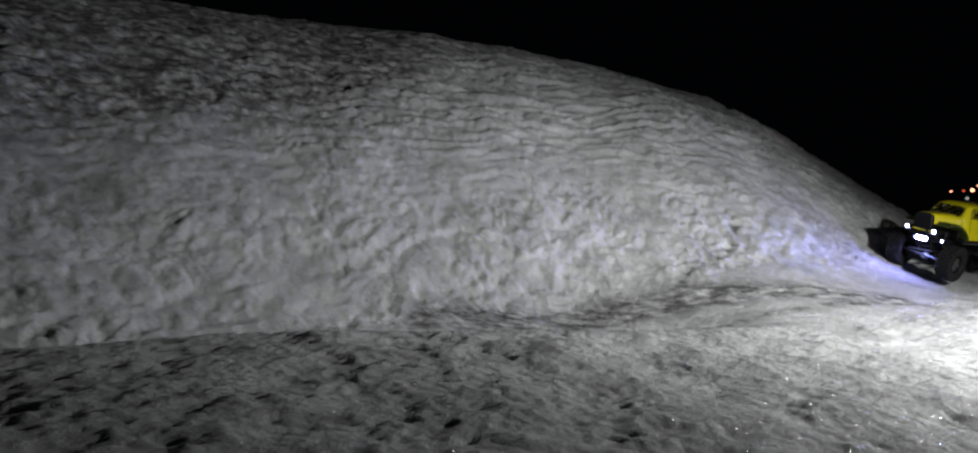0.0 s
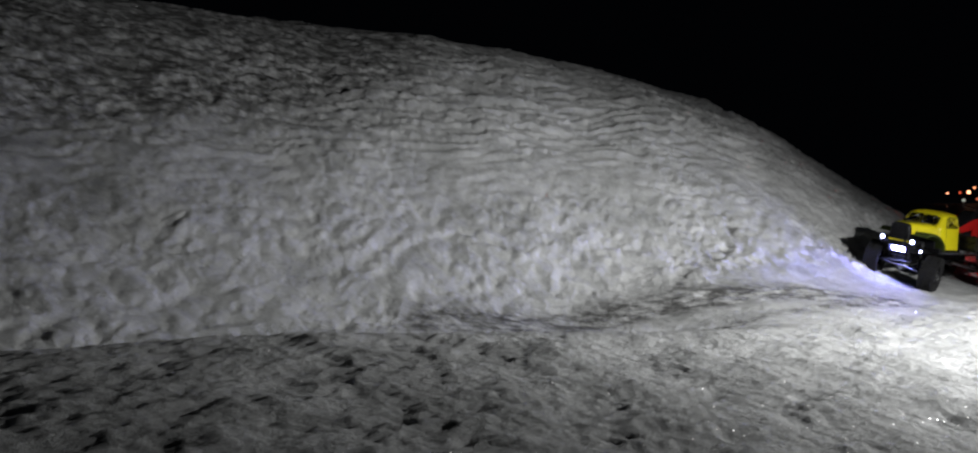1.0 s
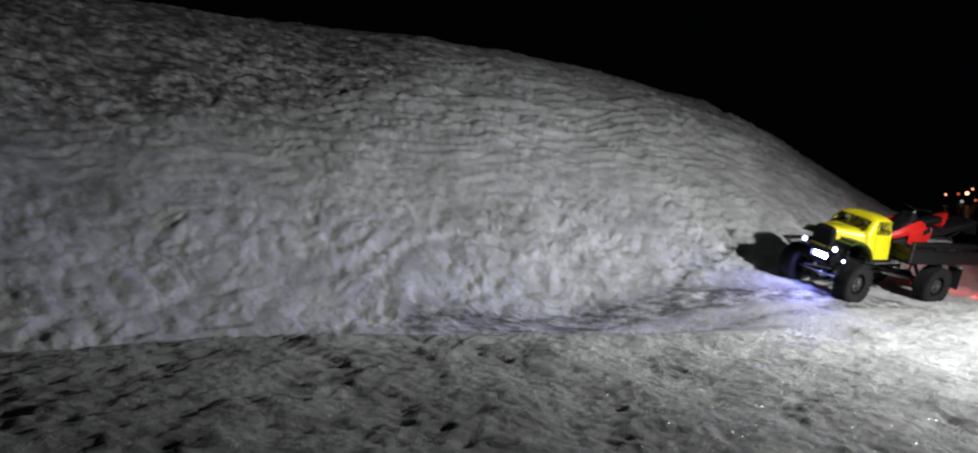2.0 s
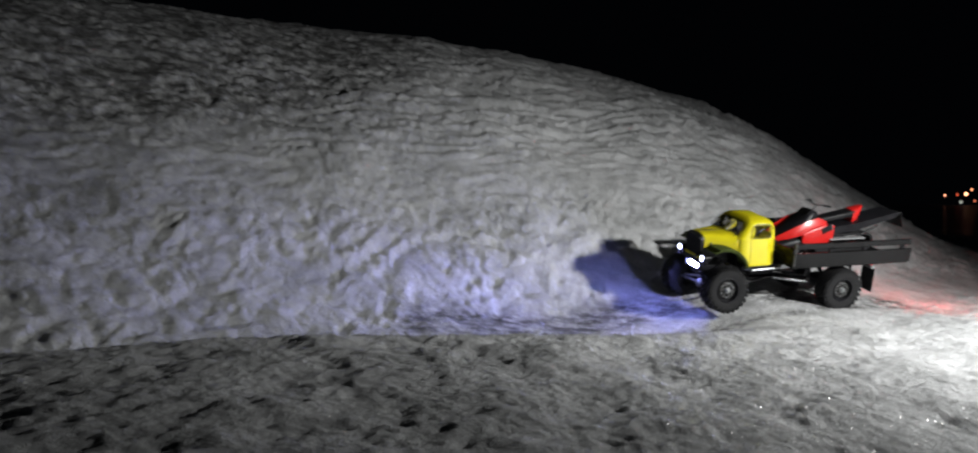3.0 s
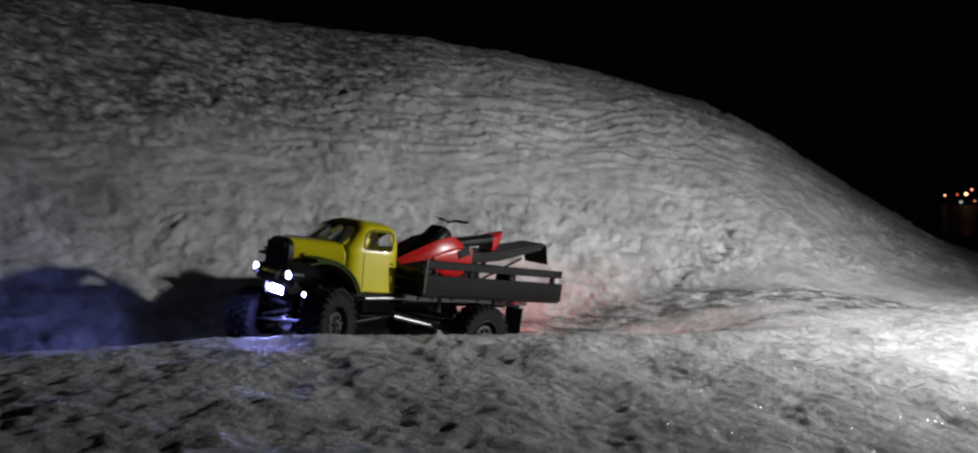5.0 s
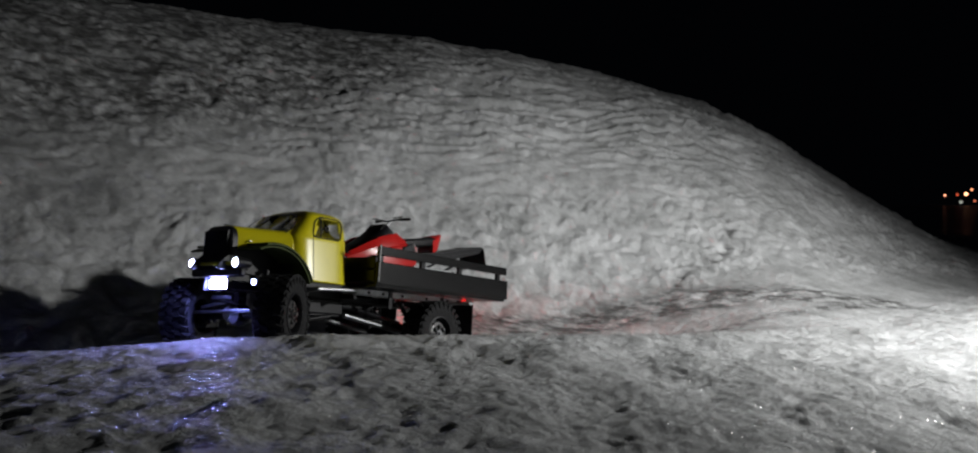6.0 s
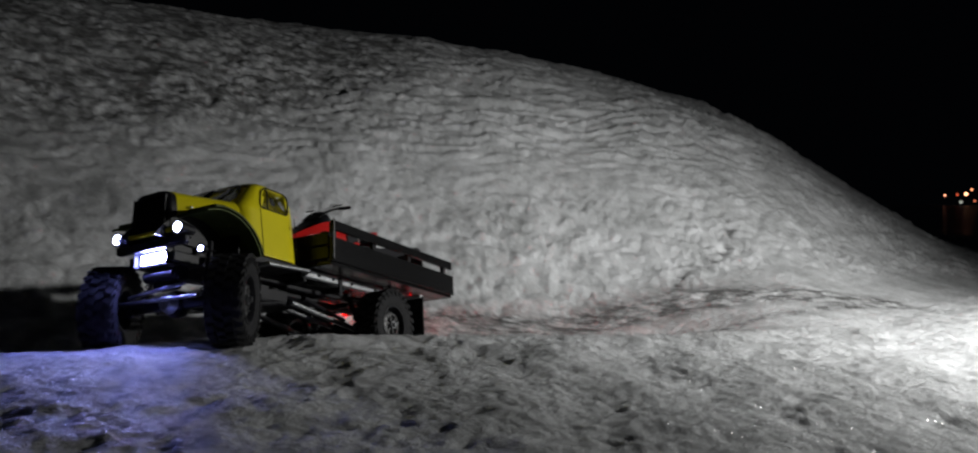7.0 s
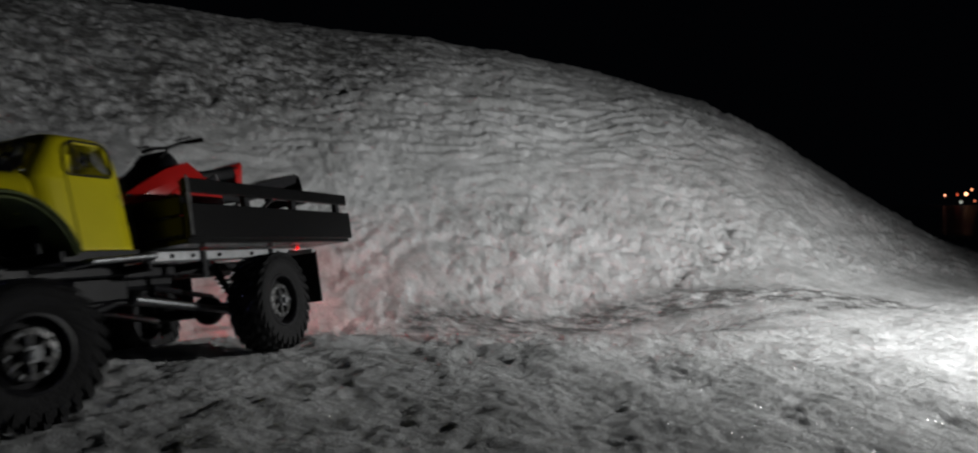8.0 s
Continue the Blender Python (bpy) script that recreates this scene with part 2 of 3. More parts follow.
    d_front = (0.0105 * mound + 0.0042 * mound2 + 0.0024 * crumb - (0.0015 + 0.0065 * smooth(-0.2, 0.5, X)) * hollow) * (0.45 + 0.55 * front) * rim
    # wheel tracks pressed along the foot of the bank
    track = np.clip(near_line(X, Y, TRACK, 0.085) + 0.7 * near_line(X, Y, SIDE_TRACK, 0.025), 0, 1)
    along, across = X * 0.94 + Y * 0.34, Y * 0.94 - X * 0.34
    T = np.stack([along * 7, across * 42, Z * 30], 1) + warp * 40
    T2 = np.stack([along * 16, across * 80, Z * 60], 1) + warp * 60
    d_front = d_front * (1 - 0.5 * track) + track * smooth(0.05, 0.4, X) * (0.0065 * soft_noise(T, 14) + 0.0025 * soft_noise(T2, 15))
    fine = (0.0020 * soft_noise(P * 82, 9) + 0.0016 * soft_noise(P * 140, 11)) * (1 - 0.6 * bank)
    d = (bank * d_bank + (1 - bank) * d_front + fine) * near
    P = P + nrm * d[:, None]
    f = np.arange(nx * ny).reshape(ny, nx)
    quads = np.stack([f[:-1, :-1], f[:-1, 1:], f[1:, 1:], f[1:, :-1]], -1).reshape(-1, 4)
    me = bpy.data.meshes.new("ground")
    me.vertices.add(len(P))
    me.vertices.foreach_set("co", P.ravel())
    me.loops.add(quads.size)
    me.loops.foreach_set("vertex_index", quads.ravel().astype(np.int32))
    me.polygons.add(len(quads))
    me.polygons.foreach_set("loop_start", np.arange(0, quads.size, 4, dtype=np.int32))
    me.polygons.foreach_set("use_smooth", np.ones(len(quads), dtype=bool))
    me.update(calc_edges=True)
    # dirty slush lies along the rim and in the tracks, an old dusty crust on the upper slope; the crack is darkened too
    slush_and_dim = np.exp(-((s - 0.02) / 0.06) ** 2) * (1 - smooth(0.4, 1.0, X)) * 0.7
    # front left: grey icy patches, darkened further to paint in the grazing shade
    slush_and_dim = np.clip(slush_and_dim + 1.5 * track + 1.0 * crack + front * 0.12 * (1 - smooth(-0.6, 0.8, X)), 0, 1) * near
    # mask for dust, with the lamp's fall-off towards the left and crown painted in
    dimmed_crust = smooth(0.50, 0.86, Z) * (1 - smooth(-0.9, 0.35, X)) + 0.35 * smooth(0.8, 1.02, Z) + 0.5 * bank * (1 - smooth(-1.4, -0.4, X))
    slush_and_dim = np.clip(np.maximum(slush_and_dim, dimmed_crust * near), 0, 1)
    a = me.attributes.new("slush_and_dim", "FLOAT", "POINT")
    a.data.foreach_set("value", slush_and_dim.astype(np.float32))
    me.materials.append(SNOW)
    return tagged(new("ground", me), "grey old snow piled into a lumpy bank above a rutted crust", "snow", kind="structure")


ground = make_ground()


# ------------------------------------------------------------ mesh tools
def box(bm, c, size, bevel=0.0015, rot=None):
    g = bmesh.ops.create_cube(bm, size=1.0)
    v = g["verts"]
    bmesh.ops.scale(bm, vec=size, verts=v)
    if bevel:
        e = list({e for x in v for e in x.link_edges})
        r = bmesh.ops.bevel(bm, geom=e, offset=min(bevel, min(size) * 0.45), segments=1, affect="EDGES")
        v = list({x for f in r["faces"] for x in f.verts} | {x for x in v if x.is_valid})
    if rot is not None:
        bmesh.ops.rotate(bm, cent=(0, 0, 0), matrix=rot, verts=v)
    bmesh.ops.translate(bm, vec=c, verts=v)


def rod(bm, p, q, r, n=14, r2=None):
    p, q = Vector(p), Vector(q)
    m = Matrix.Translation((p + q) / 2) @ (q - p).to_track_quat("Z", "Y").to_matrix().to_4x4()
    bmesh.ops.create_cone(bm, cap_ends=True, segments=n, radius1=r, radius2=r if r2 is None else r2, depth=(q - p).length, matrix=m)


def loft(bm, rings, closed=True, caps=True):
    vs = [[bm.verts.new(p) for p in ring] for ring in rings]
    n = len(rings[0])
    for a, b in zip(vs, vs[1:]):
        for i in range(n if closed else n - 1):
            bm.faces.new((a[i], a[(i + 1) % n], b[(i + 1) % n], b[i]))
    if caps and closed:
        bm.faces.new(vs[0][::-1])
        bm.faces.new(vs[-1])


def tube(bm, pts, r, n=14, closed=False):
    k = len(pts)
    rings = []
    for i, p in enumerate(pts):
        a = Vector(pts[(i - 1) % k] if closed or i else pts[0])
        b = Vector(pts[(i + 1) % k] if closed or i < k - 1 else pts[-1])
        q = (b - a).to_track_quat("Z", "Y")
        rings.append([Vector(p) + q @ Vector((r * math.cos(2 * math.pi * j / n), r * math.sin(2 * math.pi * j / n), 0)) for j in range(n)])
    if closed:
        rings.append(rings[0])
    loft(bm, rings, caps=not closed)


def part(name, bm, material, parent, label="", smooth_faces=True):
    bmesh.ops.remove_doubles(bm, verts=bm.verts, dist=1e-6)
    bmesh.ops.recalc_face_normals(bm, faces=bm.faces)
    me = bpy.data.meshes.new(name)
    bm.to_mesh(me)
    bm.free()
    me.materials.append(material)
    if smooth_faces:
        for p in me.polygons:
            p.use_smooth = True
        me.set_sharp_from_angle(angle=radians(28))
    ob = new(name, me)
    ob.parent = parent
    return tagged(ob, label)


def made(f, *args, **kw):
    bm = bmesh.new()
    f(bm, *args, **kw)
    return bm


def solid(ob, thick):
    s = ob.modifiers.new("thickness", "SOLIDIFY")
    s.thickness, s.offset = thick, -1


# ------------------------------------------------------------ truck
HUB_F, HUB_R, HUB_Y, TYRE_R = (0.252, 0.077), (-0.148, 0.074), 0.112, 0.066


def cab_ring(z):
    """Outline of the cab at height z."""
    t = np.clip((z - 0.232) / 0.05, 0, 1)
    rear = 0.070 + 0.010 * t * t
    fore = 0.205 - 0.040 * t
    half = 0.096 - 0.010 * np.clip((z - 0.154) / 0.08, 0, 1) - 0.012 * t
    top = np.clip((z - 0.272) / 0.018, 0, 0.995)
    k = math.sqrt(1 - top * top)
    cx, a, w = (rear + fore) / 2, (fore - rear) / 2 * (0.25 + 0.75 * k), half * (0.2 + 0.8 * k)
    ring = []
    for i in range(112):
        u = 2 * math.pi * i / 112
        c, s = math.cos(u), math.sin(u)
        ring.append((cx + a * math.copysign(abs(c) ** 0.36, c), w * math.copysign(abs(s) ** 0.36, s), z))
    return ring


def rounded(cx, cz, hw, hh, r, lean, y_of, n=6):
    """A rounded window outline on the side of the cab."""
    pts = []
    for ix, iz, a0 in ((1, 1, 0), (-1, 1, 90), (-1, -1, 180), (1, -1, 270)):
        rr = r * (1.6 if iz > 0 else 0.7)
        for j in range(n + 1):
            a = radians(a0 + 90 * j / n)
            x = cx + ix * (hw - rr) + rr * math.cos(a)
            z = cz + iz * (hh - rr) + rr * math.sin(a)
            pts.append((x - lean * (z - cz), y_of(z), z))
    return pts


def half_width(z):
    return 0.096 - 0.010 * min(1, max(0, (z - 0.154) / 0.08)) - 0.012 * min(1, max(0, (z - 0.232) / 0.05))


def build_cab(truck):
    bm = bmesh.new()
    zs = [0.154 + 0.118 * i / 40 for i in range(41)] + [0.272 + 0.018 * math.sin(radians(a)) for a in (15, 30, 45, 58, 68, 76, 82, 86)]
    loft(bm, [cab_ring(z) for z in zs])
    drop = []
    for f in bm.faces:
        c = f.calc_center_median()
        side = abs(c.y) > half_width(c.z) * 0.86 and 0.098 < c.x < 0.158 - 0.3 * (c.z - 0.235) and 0.237 < c.z < 0.273
        wind = c.x > 0.163 and abs(c.y) < half_width(c.z) * 0.80 and 0.241 < c.z < 0.274 and abs(c.y) > 0.002
        back = c.x < 0.095 and abs(c.y) < 0.060 and 0.240 < c.z < 0.272
        arch = (c.x - 0.252) ** 2 + (c.z - 0.122) ** 2 < 0.088 ** 2
        under = c.z < 0.155 and len(f.verts) > 4
        if side or wind or back or arch or under:
            drop.append(f)
    bmesh.ops.delete(bm, geom=drop, context="FACES")
    cab = part("cab", bm, YELLOW, truck, "glossy yellow rounded cab")
    solid(cab, 0.0022)
    for s in (1, -1):
        y_of = lambda z, s=s: s * (half_width(z) + 0.0006)
        pts = rounded(0.127, 0.2545, 0.033, 0.0195, 0.010, 0.25, y_of)
        part("window_frame", made(tube, pts, 0.0012, closed=True), BLACK, cab)
        pane = bmesh.new()
        pane.faces.new([pane.verts.new((x, y - s * 0.002, z)) for x, y, z in pts])
        p = part("window_pane", pane, PANE, cab)
        solid(p, 0.0006)
        p.visible_shadow = False
        part("window_divider", made(rod, (0.146, y_of(0.238), 0.237), (0.142, y_of(0.272), 0.272), 0.0012), BLACK, cab)
        part("door_handle", made(box, (0.088, s * 0.0965, 0.215), (0.011, 0.004, 0.0028)), BLACK, cab, "small black door handle")
        for x in (0.164, 0.083):
            part("door_seam", made(tube, [(x, s * (half_width(z) + 0.0002), z) for z in (0.16, 0.18, 0.2, 0.22, 0.234)], 0.0006, 5), BLACK, cab)
        w = [(0.207 - 0.8 * (z - 0.237), s * y, z) for z, y in ((0.238, 0.004), (0.238, 0.060), (0.246, 0.068), (0.262, 0.064), (0.275, 0.050), (0.276, 0.004))]
        pane = bmesh.new()
        pane.faces.new([pane.verts.new((x - 0.003, y, z)) for x, y, z in w])
        p = part("windshield_pane", pane, PANE, cab)
        solid(p, 0.0006)
        p.visible_shadow = False
        part("windshield_frame", made(tube, w, 0.0007, closed=True), BLACK, cab)
    part("cab_floor", made(box, (0.130, 0, 0.149), (0.112, 0.180, 0.012), 0.001), BLACK, cab)
    part("firewall", made(box, (0.196, 0, 0.190), (0.004, 0.150, 0.074), 0.001), BLACK, cab)


def build_nose(truck):
    rings = []
    for i in range(45):
        u = i / 44
        x = 0.200 + 0.092 * u
        w, top = 0.079 - 0.041 * u ** 0.9, 0.243 - 0.003 * u
        ring = []
        for j in range(73):
            a = math.pi * j / 72
            c, s = math.cos(a), math.sin(a)
            ring.append((x, w * math.copysign(abs(c) ** 0.42, c), 0.176 + (top - 0.176) * abs(s) ** 0.42))
        rings.append(ring)
    bm = bmesh.new()
    loft(bm, rings, caps=False)
    bmesh.ops.delete(bm, geom=[f for f in bm.faces if (f.calc_center_median().x - 0.252) ** 2 + (f.calc_center_median().z - 0.122) ** 2 < 0.084 ** 2], context="FACES")
    hood = part("hood", bm, YELLOW, truck, "yellow tapering hood")
    solid(hood, 0.002)
    part("engine_bay", made(box, (0.243, 0, 0.187), (0.086, 0.066, 0.094), 0.004), BLACK, hood, "black inner body under the hood")
    part("hood_seam", made(box, (0.247, 0, 0.2425), (0.088, 0.0025, 0.002), 0.0006), BLACK, hood)
    for s in (1, -1):
        part("hood_latch", made(box, (0.27, s * 0.048, 0.214), (0.006, 0.006, 0.003), 0.001), STEEL, hood)
    bm = bmesh.new()
    ring = lambda x, w, t: [(x, w * math.copysign(abs(math.cos(math.pi * j / 24)) ** 0.42, math.cos(math.pi * j / 24)), 0.172 + (t - 0.172) * math.sin(math.pi * j / 24) ** 0.42) for j in range(25)]
    loft(bm, [ring(0.288, 0.0405, 0.2395), ring(0.298, 0.0405, 0.2385), ring(0.301, 0.0385, 0.236)])
    shell = part("grille_shell", bm, BLACK, truck, "black grille shell")
    for k in range(-5, 6):
        part("grille_bar", made(box, (0.303, k * 0.0064, 0.204), (0.004, 0.0022, 0.052), 0.0006), BLACK, shell)
    part("grille_strip", made(box, (0.304, 0, 0.1725), (0.006, 0.096, 0.006), 0.0015), YELLOW, truck, "yellow strip under the grille")
    for s in (1, -1):
        # fender: a curved band over the wheel, with a dark liner inside it
        def band(bm, r0, r1, y0, y1, a0, a1):
            rings = []
            for i in range(25):
                a = radians(a0 + (a1 - a0) * i / 24)
                c, n = math.cos(a), math.sin(a)
                rings.append([(0.252 + r * c, s * y, 0.122 + r * n) for r, y in ((r0, y0), (r1, y0), (r1, y1 - 0.004), (r1 - 0.002, y1), (r0, y1))])
            loft(bm, rings)
        fender = part("fender", made(band, 0.086, 0.0905, 0.040, 0.102, 76, 160), LINER, truck, "dark olive front fender")
        part("fender_liner", made(band, 0.0815, 0.0855, 0.034, 0.100, 66, 161), LINER, fender, "dark olive wheel arch liner")
        # inner wing plate, its black colour puts in the deep shade of the arch
        def wing(bm):
            arc = [(0.252 + 0.083 * math.cos(radians(a)), 0.122 + 0.083 * math.sin(radians(a))) for a in range(30, 159, 8)]
            loft(bm, [[(x, s * y, z) for x, z in arc] for y in (0.036, 0.039)])
        part("inner_wing", made(wing), BLACK, fender)
        def bucket(bm):
            prof = ((0.278, 0.0075), (0.306, 0.0102), (0.306, 0.0088), (0.3045, 0.0080), (0.3040, 0.0052), (0.284, 0.0050), (0.2835, 0.0))
            loft(bm, [[(x, s * 0.062 + max(r, 1e-5) * math.cos(2 * math.pi * k / 24), 0.174 + max(r, 1e-5) * math.sin(2 * math.pi * k / 24)) for k in range(24)] for x, r in prof])
        lamp_part = part("headlight", made(bucket), BLACK, truck, "round lit headlight in a black bucket")
        part("bulb", made(rod, (0.2842, s * 0.062, 0.1755), (0.2848, s * 0.062, 0.1752), 0.0036, 20), LED, lamp_part, "glowing cold white bulb")
        part("lens", made(rod, (0.3050, s * 0.062, 0.174), (0.3062, s * 0.062, 0.174), 0.0076, 24), LENS, lamp_part, "lit clear lens")
        part("bezel", made(tube, [(0.3050, s * 0.062 + 0.0094 * math.cos(k * math.pi / 12), 0.174 + 0.0094 * math.sin(k * math.pi / 12)) for k in range(24)], 0.0014, closed=True), BLACK, lamp_part)
        part("headlight_bracket", made(box, (0.284, s * 0.048, 0.166), (0.014, 0.03, 0.007), 0.002), BLACK, truck)
    part("front_bumper", made(lambda b: (box(b, (0.294, 0, 0.158), (0.012, 0.142, 0.014), 0.003))), BLACK, truck, "black winch bumper")
    bar = part("light_bar", made(lambda b: (box(b, (0.284, 0, 0.139), (0.008, 0.066, 0.024), 0.002), box(b, (0.2925, 0, 0.1512), (0.017, 0.066, 0.0025), 0.001), box(b, (0.2905, 0.0325, 0.139), (0.013, 0.0025, 0.024), 0.001), box(b, (0.2905, -0.0325, 0.139), (0.013, 0.0025, 0.024), 0.001))), BLACK, truck, "lit light bar in a black housing")
    part("lens", made(box, (0.2895, 0, 0.139), (0.003, 0.050, 0.0135), 0.0012), BAR, bar, "glowing bluish white lens")
    marker = part("side_lamp", made(rod, (0.274, 0.085, 0.143), (0.283, 0.086, 0.143), 0.006, 16), BLACK, truck)
    part("lens", made(rod, (0.2831, 0.086, 0.143), (0.2836, 0.0861, 0.143), 0.0042, 16), MARKER, marker, "small glowing lens")


def build_chassis(truck):
    for s in (1, -1):
        part("frame_rail", made(box, (0.17, s * 0.042, 0.137), (0.25, 0.008, 0.016), 0.002), BLACK, truck)
        part("bed_rail", made(box, (-0.13, s * 0.085, 0.1455), (0.37, 0.010, 0.014), 0.002), ALU, truck, "pale aluminium rail under the bed")
        part("rear_rail", made(box, (-0.12, s * 0.042, 0.132), (0.34, 0.008, 0.014), 0.002), BLACK, truck)
        part("rock_slider", made(tube, [(0.165, s * 0.075, 0.139), (0.155, s * 0.098, 0.142), (0.06, s * 0.100, 0.146), (0.045, s * 0.075, 0.141)], 0.0036), STEEL, truck, "polished side bar")
        part("front_link", made(rod, (0.232, s * 0.052, 0.072), (0.075, s * 0.045, 0.096), 0.0045), BLACK, truck)
        part("rear_link", made(rod, (-0.128, s * 0.060, 0.070), (0.045, s * 0.052, 0.100), 0.0048), STEEL, truck, "polished suspension link")
        part("upper_link", made(rod, (-0.138, s * 0.026, 0.093), (0.01, s * 0.05, 0.112), 0.0035), BLACK, truck)
        for x, x2, y in ((0.246, 0.232, 0.062), (-0.142, -0.105, 0.064)):
            shock = part("shock", made(lambda b: (rod(b, (x, s * y, 0.078), (x2, s * (y - 0.01), 0.168 if x > 0 else 0.14), 0.0045), rod(b, (x, s * y, 0.074), (x, s * y, 0.086), 0.006))), BLACK, truck)
            a, b2 = Vector((x, s * y, 0.084)), Vector((x2, s * (y - 0.01), 0.160 if x > 0 else 0.136))
            coil = [a.lerp(b2, i / 96) + Vector((0.0085 * math.cos(i * 2 * math.pi / 12), 0.0085 * math.sin(i * 2 * math.pi / 12), 0)) for i in range(97)]
            part("coil_spring", made(tube, coil, 0.0011, 6), BLACK, shock)
        for x in (-0.04, -0.20):
            part("bed_hanger", made(box, (x, s * 0.0915, 0.134), (0.010, 0.003, 0.034), 0.0008), BLACK, truck)
        for x in (0.02, -0.02, -0.075, -0.15, -0.22):
            part("rail_bolt", made(rod, (x, s * 0.089, 0.1455), (x, s * 0.0925, 0.1455), 0.0026, 8), BLACK, truck)
        part("shock_cap", made(rod, (-0.1055, s * 0.0543, 0.137), (-0.105, s * 0.054, 0.142), 0.0048, 14), RED, truck, "red shock cap")
        flap = part("mud_flap", made(box, (-0.250, s * 0.112, 0.103), (0.003, 0.052, 0.078), 0.001), RUBBER, truck, "black rubber mud flap")
        part("flap_arm", made(box, (-0.245, s * 0.112, 0.1415), (0.012, 0.05, 0.006), 0.001), ALU, flap)
        def cup(bm):
            prof = ((-0.253, 0.0086), (-0.2665, 0.0086), (-0.2665, 0.0072), (-0.2625, 0.0066), (-0.262, 0.0))
            loft(bm, [[(x, s * 0.085 + max(r, 1e-5) * math.cos(2 * math.pi * k / 20), 0.142 + max(r, 1e-5) * math.sin(2 * math.pi * k / 20)) for k in range(20)] for x, r in prof])
        tail = part("tail_lamp", made(cup), BLACK, truck, "small black tail lamp cup")
        part("bulb", made(rod, (-0.2628, s * 0.085, 0.142), (-0.2634, s * 0.085, 0.142), 0.0058, 16), TAIL, tail, "glowing red bulb")
        for dx, dz in ((0.004, 0.0), (-0.012, 0.009)):
            part("side_reflector", made(rod, (-0.262 + dx, s * 0.0925, 0.142 + dz), (-0.262 + dx, s * 0.0965, 0.142 + dz), 0.0023, 12), REFLECTOR, tail, "small red side lamp")
    part("skid_plate", made(lambda b: (box(b, (0.07, 0, 0.098), (0.11, 0.09, 0.006), 0.002), box(b, (0.07, 0, 0.115), (0.09, 0.06, 0.034), 0.005))), BLACK, truck)
    part("battery_box", made(box, (-0.015, 0, 0.128), (0.09, 0.055, 0.03), 0.004), BLACK, truck)
    part("drive_shaft", made(rod, (0.02, 0.004, 0.102), (-0.13, 0.006, 0.080), 0.0042), STEEL, truck)
    part("front_drive_shaft", made(rod, (0.11, 0.01, 0.102), (0.235, 0.015, 0.08), 0.0042), STEEL, truck)
    for x in (0.27, 0.05, -0.06, -0.2, -0.285):
        part("cross_member", made(box, (x, 0, 0.135), (0.008, 0.086 if x > 0.06 else 0.17, 0.010), 0.002), BLACK, truck)
    part("servo", made(box, (0.262, 0.0, 0.108), (0.022, 0.04, 0.024), 0.003), BLACK, truck)
    part("winch", made(lambda b: (rod(b, (0.274, -0.03, 0.116), (0.274, 0.03, 0.116), 0.009), box(b, (0.27, 0.036, 0.116), (0.02, 0.012, 0.022), 0.002))), BLACK, truck)


def build_bed(truck):
    for k in range(9):
        part("floor_plank", made(box, (-0.157, -0.1245 + k * 0.0311, 0.1575), (0.416, 0.0300, 0.007), 0.001), WOOD, truck)
    for s in (1, -1):
        part("side_board", made(box, (-0.156, s * 0.142, 0.180), (0.422, 0.007, 0.042), 0.0012), WOOD, truck, "dark wide side board")
        part("top_rail", made(box, (-0.154, s * 0.142, 0.222), (0.414, 0.007, 0.017), 0.0012), WOOD, truck, "dark narrow top board")
        for x in (0.04, -0.08, -0.2, -0.34):
            part("stake", made(box, (x, s * 0.1345, 0.193), (0.012, 0.008, 0.072), 0.001), BLACK, truck)
    head = bmesh.new()
    for z in (0.175, 0.199):
        box(head, (0.052, 0, z), (0.007, 0.275, 0.022), 0.001)
    part("headboard", head, WOOD, truck, "dark slatted headboard")
    for y in (-0.12, -0.04, 0.04, 0.12):
        part("headboard_stake", made(box, (0.045, y, 0.187), (0.007, 0.012, 0.055), 0.001), BLACK, truck)
    part("corner_plate", made(box, (0.0525, 0.1466, 0.198), (0.004, 0.0016, 0.07), 0.0004), SPOKE, truck)


def tyre_mesh(bm):
    prof = [(0.036, -0.021), (0.050, -0.0255), (0.0585, -0.024), (0.0615, -0.0195), (0.0622, -0.010), (0.0622, 0.010), (0.0615, 0.0195), (0.0585, 0.024), (0.050, 0.0255), (0.036, 0.021), (0.035, 0.0)]
    rings = []
    for i in range(49):
        a = 2 * math.pi * i / 48
        rings.append([(r * math.cos(a), y, r * math.sin(a)) for r, y in prof])
    loft(bm, rings, caps=False)


def lug_meshes():
    """Tread block and shoulder block, shared by all tyres."""
    out = []
    for name, size in (("tread_lug", (0.0070, 0.0120, 0.0085)), ("shoulder_lug", (0.0100, 0.0030, 0.0065))):
        bm = made(box, (0, 0, 0), size, 0.0)
        me = bpy.data.meshes.new(name)
        bm.to_mesh(me)
        bm.free()
        me.materials.append(RUBBER)
        out.append(me)
    return out


